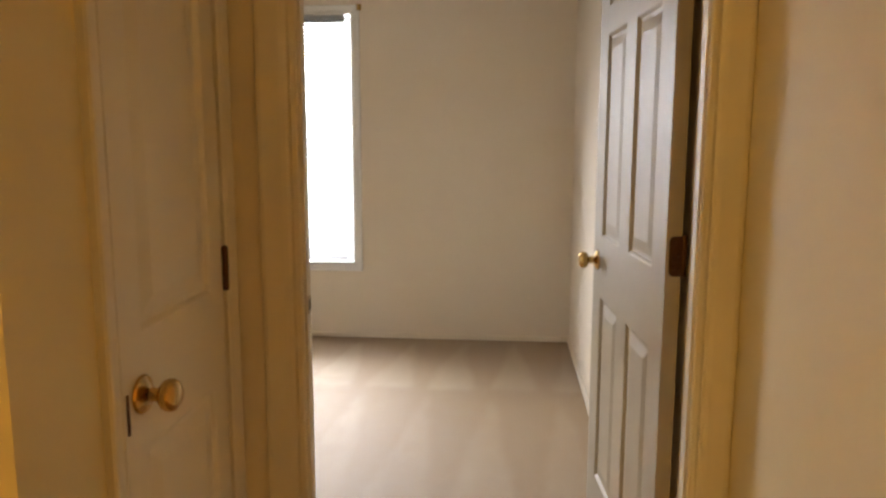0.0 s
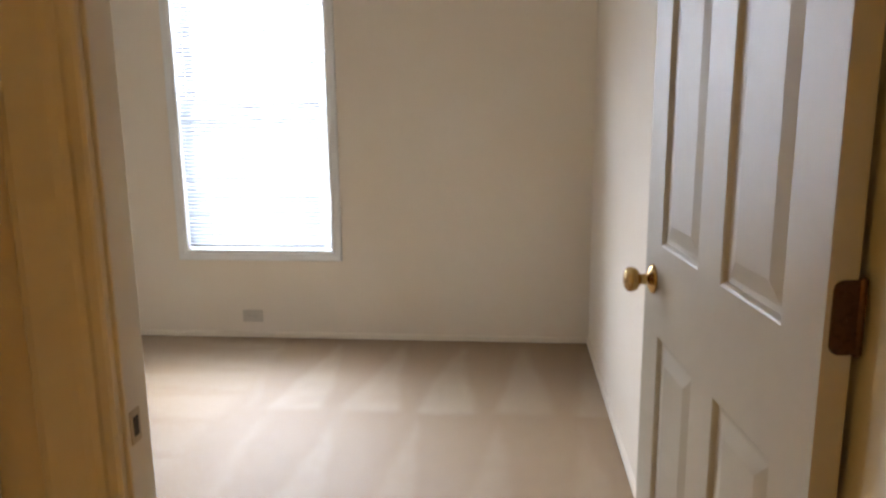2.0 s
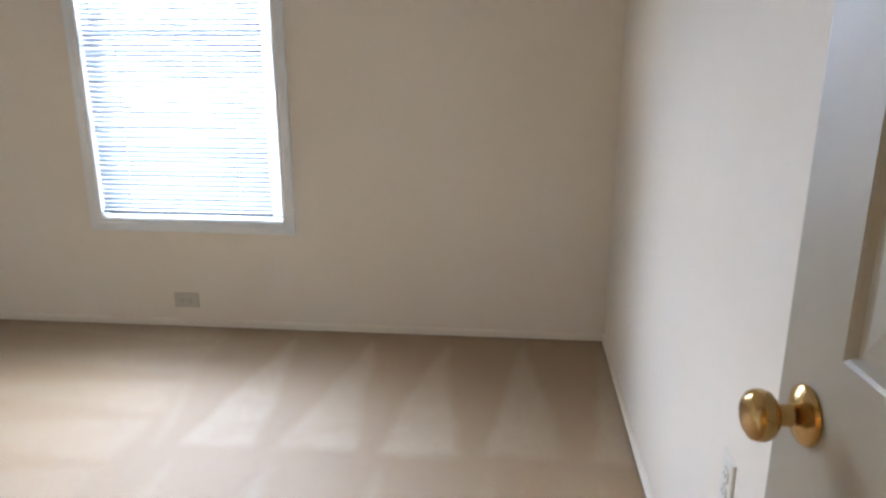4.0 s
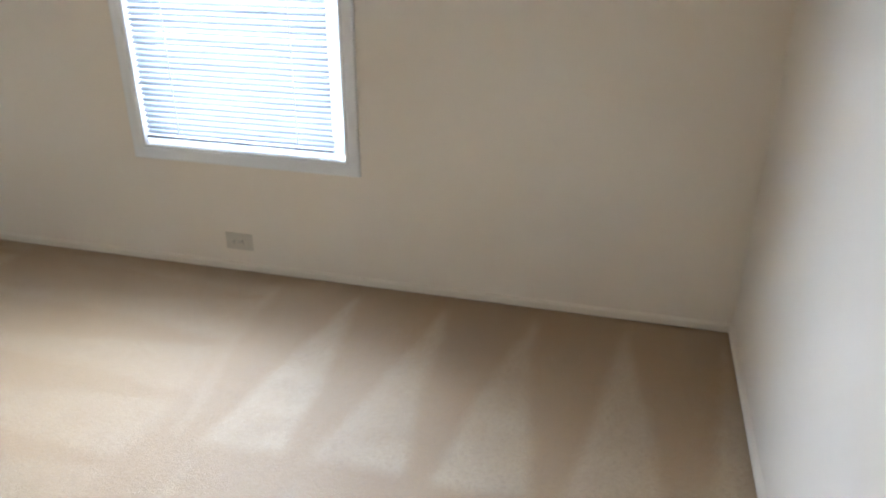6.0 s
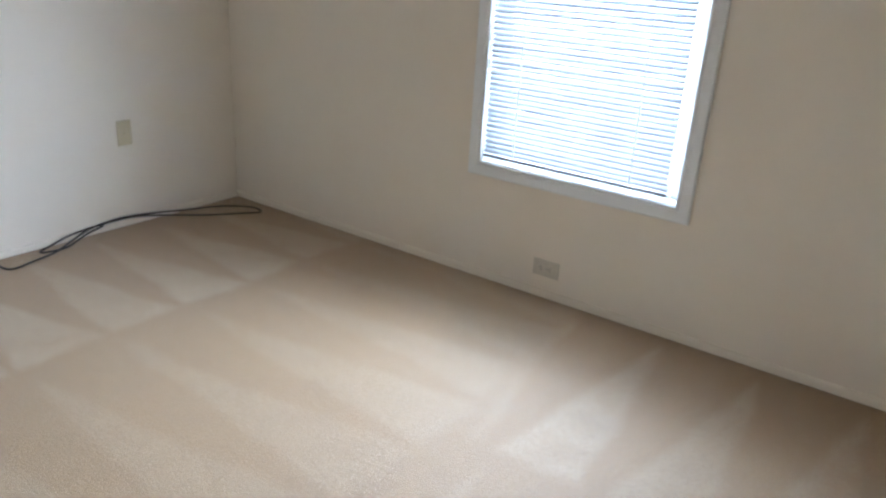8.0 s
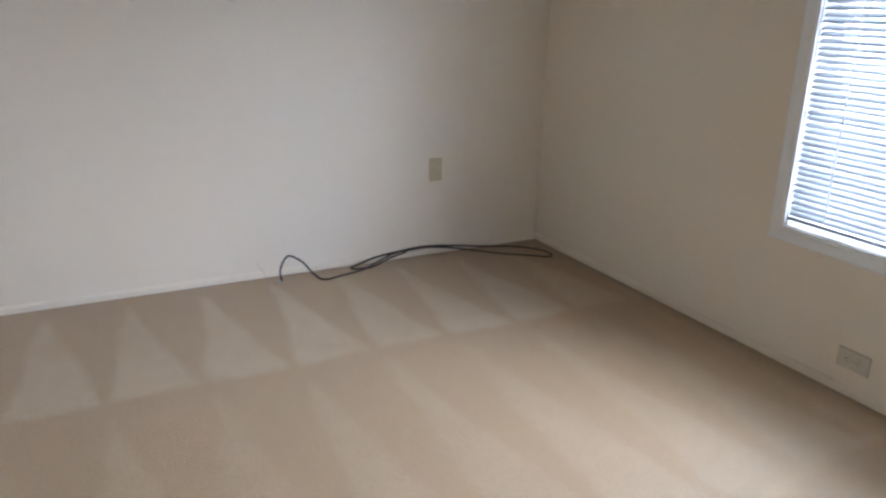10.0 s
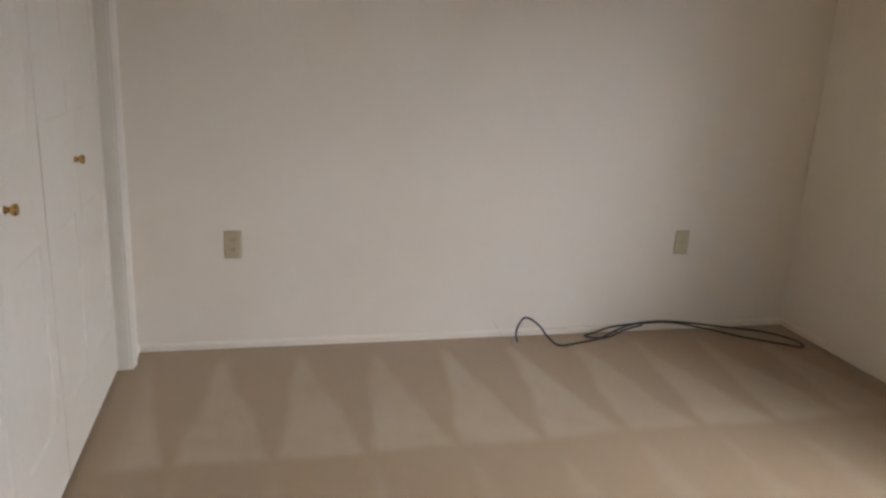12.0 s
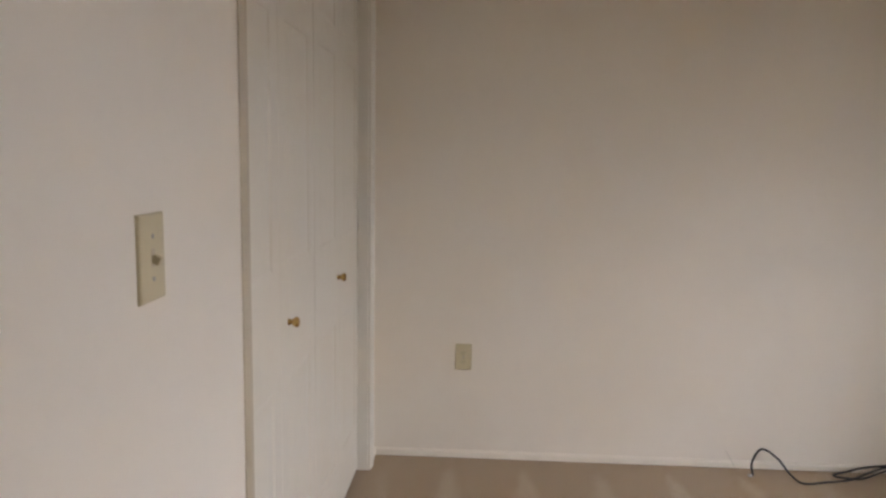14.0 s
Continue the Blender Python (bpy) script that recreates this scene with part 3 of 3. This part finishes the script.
# mini blind inside the opening
BX0, BX1, BY = W0 + 0.0015, W1 - 0.040, NORTH + 0.011
blind = tagged(new("window_blind"), "lowered white mini blind with steeply tilted slats", "blind")
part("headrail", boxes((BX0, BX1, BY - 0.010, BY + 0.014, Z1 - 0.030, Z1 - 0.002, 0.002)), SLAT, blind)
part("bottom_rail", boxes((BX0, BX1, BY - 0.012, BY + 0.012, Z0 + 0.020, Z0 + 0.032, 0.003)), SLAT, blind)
PITCH, TILT = 0.0208, 40
first = None
z = Z0 + 0.046
while z < Z1 - 0.036:
    if first is None:
        bm = bmesh.new()
        cols = 7
        rings = []
        for x in (BX0, BX1):
            ring = []
            for i in range(cols):
                t = -1 + 2 * i / (cols - 1)
                ring.append(bm.verts.new((x, t * 0.0134, 0.0022 * (1 - t * t))))
            for i in reversed(range(cols)):
                t = -1 + 2 * i / (cols - 1)
                ring.append(bm.verts.new((x, t * 0.0134, 0.0022 * (1 - t * t) - 0.0005)))
            rings.append(ring)
        n = len(rings[0])
        for i in range(n):
            bm.faces.new((rings[0][i], rings[0][(i + 1) % n], rings[1][(i + 1) % n], rings[1][i]))
        bm.faces.new(rings[0])
        bm.faces.new(rings[1])
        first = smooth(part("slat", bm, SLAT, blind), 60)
        ob = first
    else:
        ob = new("slat", first.data)
        ob.parent = blind
    ob.matrix_local = pose(0, BY, z, random.uniform(TILT - 0.8, TILT + 0.8), random.uniform(-0.06, 0.06), random.uniform(-0.08, 0.08))
    z += PITCH
for x in (BX0 + 0.14, BX1 - 0.14):
    cord = boxes((x - 0.0013, x + 0.0013, BY - 0.0135, BY - 0.0120, Z0 + 0.03, Z1 - 0.03), (x - 0.0013, x + 0.0013, BY + 0.0120, BY + 0.0135, Z0 + 0.03, Z1 - 0.03))
    part("ladder_cord", cord, WINDOW_VINYL, blind)
wand = smooth(part("tilt_wand", tube(((BX0 + 0.055, BY - 0.02, Z1 - 0.03), (BX0 + 0.054, BY - 0.022, Z1 - 0.4), (BX0 + 0.055, BY - 0.022, Z1 - 0.75)), 0.0035), GLASS, blind, "clear plastic tilt wand"))

# small brass curtain bracket at the upper corner of the window
bracket = tagged(new("curtain_bracket"), "small brass curtain bracket at the window's corner", "bracket")
part("plate", box(-0.455, -0.425, NORTH - 0.020, NORTH - 0.0165, 2.085, 2.125, 0.002, 1), BRASS, bracket)
part("hook", tube(((-0.440, NORTH - 0.02, 2.118), (-0.440, NORTH - 0.045, 2.112), (-0.440, NORTH - 0.058, 2.100), (-0.440, NORTH - 0.054, 2.112)), 0.003), BRASS, bracket)

# ---------------------------------------------------------------- plates on the walls


def plate_base(thing, material, w=0.070, h=0.115, d=0.006):
    bm = box(-w / 2, w / 2, -d, 0, -h / 2, h / 2)
    front = [e for e in bm.edges if all(abs(v.co.y + d) < 1e-6 for v in e.verts)]
    bmesh.ops.bevel(bm, geom=front, offset=0.004, segments=3, profile=0.5, affect="EDGES")
    return part("cover_plate", bm, material, thing)


def screw_head(thing, x, z, y=-0.006, material=None):
    bm = lathe(((0.0, 0.0), (0.0035, 0.0), (0.003, 0.001), (0.0, 0.0012)), 12)
    bmesh.ops.rotate(bm, verts=bm.verts, matrix=Matrix.Rotation(radians(90), 3, "X"))
    bmesh.ops.translate(bm, verts=bm.verts, vec=(x, y, z))
    return part("screw", bm, material or STEEL, thing)


def outlet(m, material, label):
    """Duplex outlet: cover plate, two sockets with their slots, and a screw. Local -y faces the room."""
    thing = tagged(new("wall_outlet"), label, "outlet")
    plate_base(thing, material)
    for z in (-0.0195, 0.0195):
        bm = box(-0.0165, 0.0165, -0.0085, -0.005, z - 0.0135, z + 0.0135)
        edges = [e for e in bm.edges if abs(e.verts[0].co.y - e.verts[1].co.y) > 1e-4]
        bmesh.ops.bevel(bm, geom=edges, offset=0.007, segments=4, profile=0.5, affect="EDGES")
        socket = part("socket", bm, material, thing)
        for x, s in ((-0.006, 0.0045), (0.006, 0.0035)):
            part("slot", box(x - 0.0012, x + 0.0012, -0.0089, -0.0080, z + 0.001 - s, z + 0.001 + s), DARK_SLOT, socket)
        hole = lathe(((0.0, 0.0), (0.0024, 0.0), (0.0, 0.0009)), 10)
        bmesh.ops.rotate(hole, verts=hole.verts, matrix=Matrix.Rotation(radians(90), 3, "X"))
        bmesh.ops.translate(hole, verts=hole.verts, vec=(0, -0.0083, z - 0.0085))
        part("slot", hole, DARK_SLOT, socket)
    screw_head(thing, 0, 0)
    thing.matrix_world = m
    return thing


outlet(pose(WEST, 1.826, 0.455, 0, 0, 90), IVORY, "ivory duplex wall outlet above the carpet")
outlet(pose(-0.967, NORTH, 0.125, 0, 90, 0), GREY_PLATE, "beige duplex outlet mounted sideways under the window")
outlet(pose(EAST, 2.73, 0.475, 0, 0, -90), TRIM_PAINT, "white duplex outlet behind the open door")

jack = tagged(new("cable_jack"), "ivory blank wall plate with a cable jack", "wall plate")
plate_base(jack, IVORY)
bm = lathe(((0.0, 0.0), (0.0065, 0.0), (0.0065, 0.003), (0.0048, 0.003), (0.0048, 0.008), (0.0, 0.008)), 12)
bmesh.ops.rotate(bm, verts=bm.verts, matrix=Matrix.Rotation(radians(90), 3, "X"))
bmesh.ops.translate(bm, verts=bm.verts, vec=(0, -0.006, 0))
part("socket", bm, IVORY, jack)
for s in (-0.042, 0.042):
    screw_head(jack, 0, s, material=IVORY)
jack.matrix_world = pose(WEST, 3.874, 0.438, 0, 0, 90)

switch = tagged(new("light_switch"), "ivory toggle light switch on the cream wall", "light switch")
plate_base(switch, IVORY, 0.078, 0.124)
part("toggle_slot", box(-0.0055, 0.0055, -0.0066, -0.0058, -0.0125, 0.0125), YELLOW_BROWN, switch)
bm = box(-0.0045, 0.0045, -0.0185, -0.0060, -0.0060, 0.0060, 0.0015, 2)
bmesh.ops.rotate(bm, verts=bm.verts, cent=(0, -0.006, 0), matrix=Matrix.Rotation(radians(28), 3, "X"))
part("toggle", bm, IVORY, switch)
for s in (-0.030, 0.030):
    screw_head(switch, 0, s)
switch.matrix_world = pose(-0.723, SOUTH, 1.172, 0, 0, 180)

# ---------------------------------------------------------------- cable on the carpet
R = 0.0045
CABLE = ((-2.755, 3.055, R), (-2.79, 3.06, 0.05), (-2.80, 3.10, 0.105), (-2.785, 3.16, 0.075), (-2.75, 3.205, 0.02), (-2.70, 3.24, R), (-2.72, 3.34, R),
         (-2.752, 3.45, R), (-2.80, 3.56, 0.022), (-2.822, 3.66, 0.042), (-2.826, 3.80, 0.050), (-2.822, 3.95, 0.038), (-2.80, 4.13, 0.018), (-2.745, 4.30, 0.010),
         (-2.66, 4.40, R), (-2.58, 4.415, R), (-2.550, 4.385, R), (-2.60, 4.31, R), (-2.69, 4.16, 0.010), (-2.785, 3.98, 0.030), (-2.818, 3.84, 0.046), (-2.818, 3.68, 0.046),
         (-2.812, 3.54, 0.036), (-2.80, 3.46, 0.020), (-2.800, 3.405, R), (-2.775, 3.42, R), (-2.755, 3.50, 0.010), (-2.79, 3.60, 0.028), (-2.808, 3.70, 0.042))
cable = tagged(smooth(part("cable", tube(CABLE, R), RUBBER)), "loose black cable looped along the baseboard", "cable")
tip = lathe(((0.0, 0.0), (0.0058, 0.0), (0.0058, 0.014), (0.0052, 0.016), (0.0, 0.016)), 10)
tip_ob = smooth(part("plug", tip, STEEL, cable, "metal screw plug"))
tip_ob.matrix_local = pose(-2.756, 3.05, 0.0058, 88, 0, 10)

stub = tube(((-2.848, 2.965, 0.075), (-2.838, 2.975, 0.060), (-2.834, 2.99, 0.035), (-2.832, 3.005, 0.006)), 0.0016)
tagged(smooth(part("wire_stub", stub, GREY_PLATE)), "short pale wire stub at the baseboard", "wire")

# ---------------------------------------------------------------- hall lamp behind the walker
lamp = tagged(new("ceiling_lamp"), "warm frosted dome lamp on the hall ceiling", "lamp")
base = smooth(part("base", lathe(((0.0, 0.0), (0.15, 0.0), (0.15, -0.018), (0.135, -0.022), (0.0, -0.022))), BRASS, lamp))
dome = smooth(part("dome", lathe(((0.0, -0.022), (0.13, -0.022), (0.132, -0.04), (0.115, -0.07), (0.07, -0.092), (0.0, -0.10))), LAMP_GLASS, lamp, "glowing frosted glass dome"))
lamp.matrix_world = pose(-1.4, -1.6, CEIL)
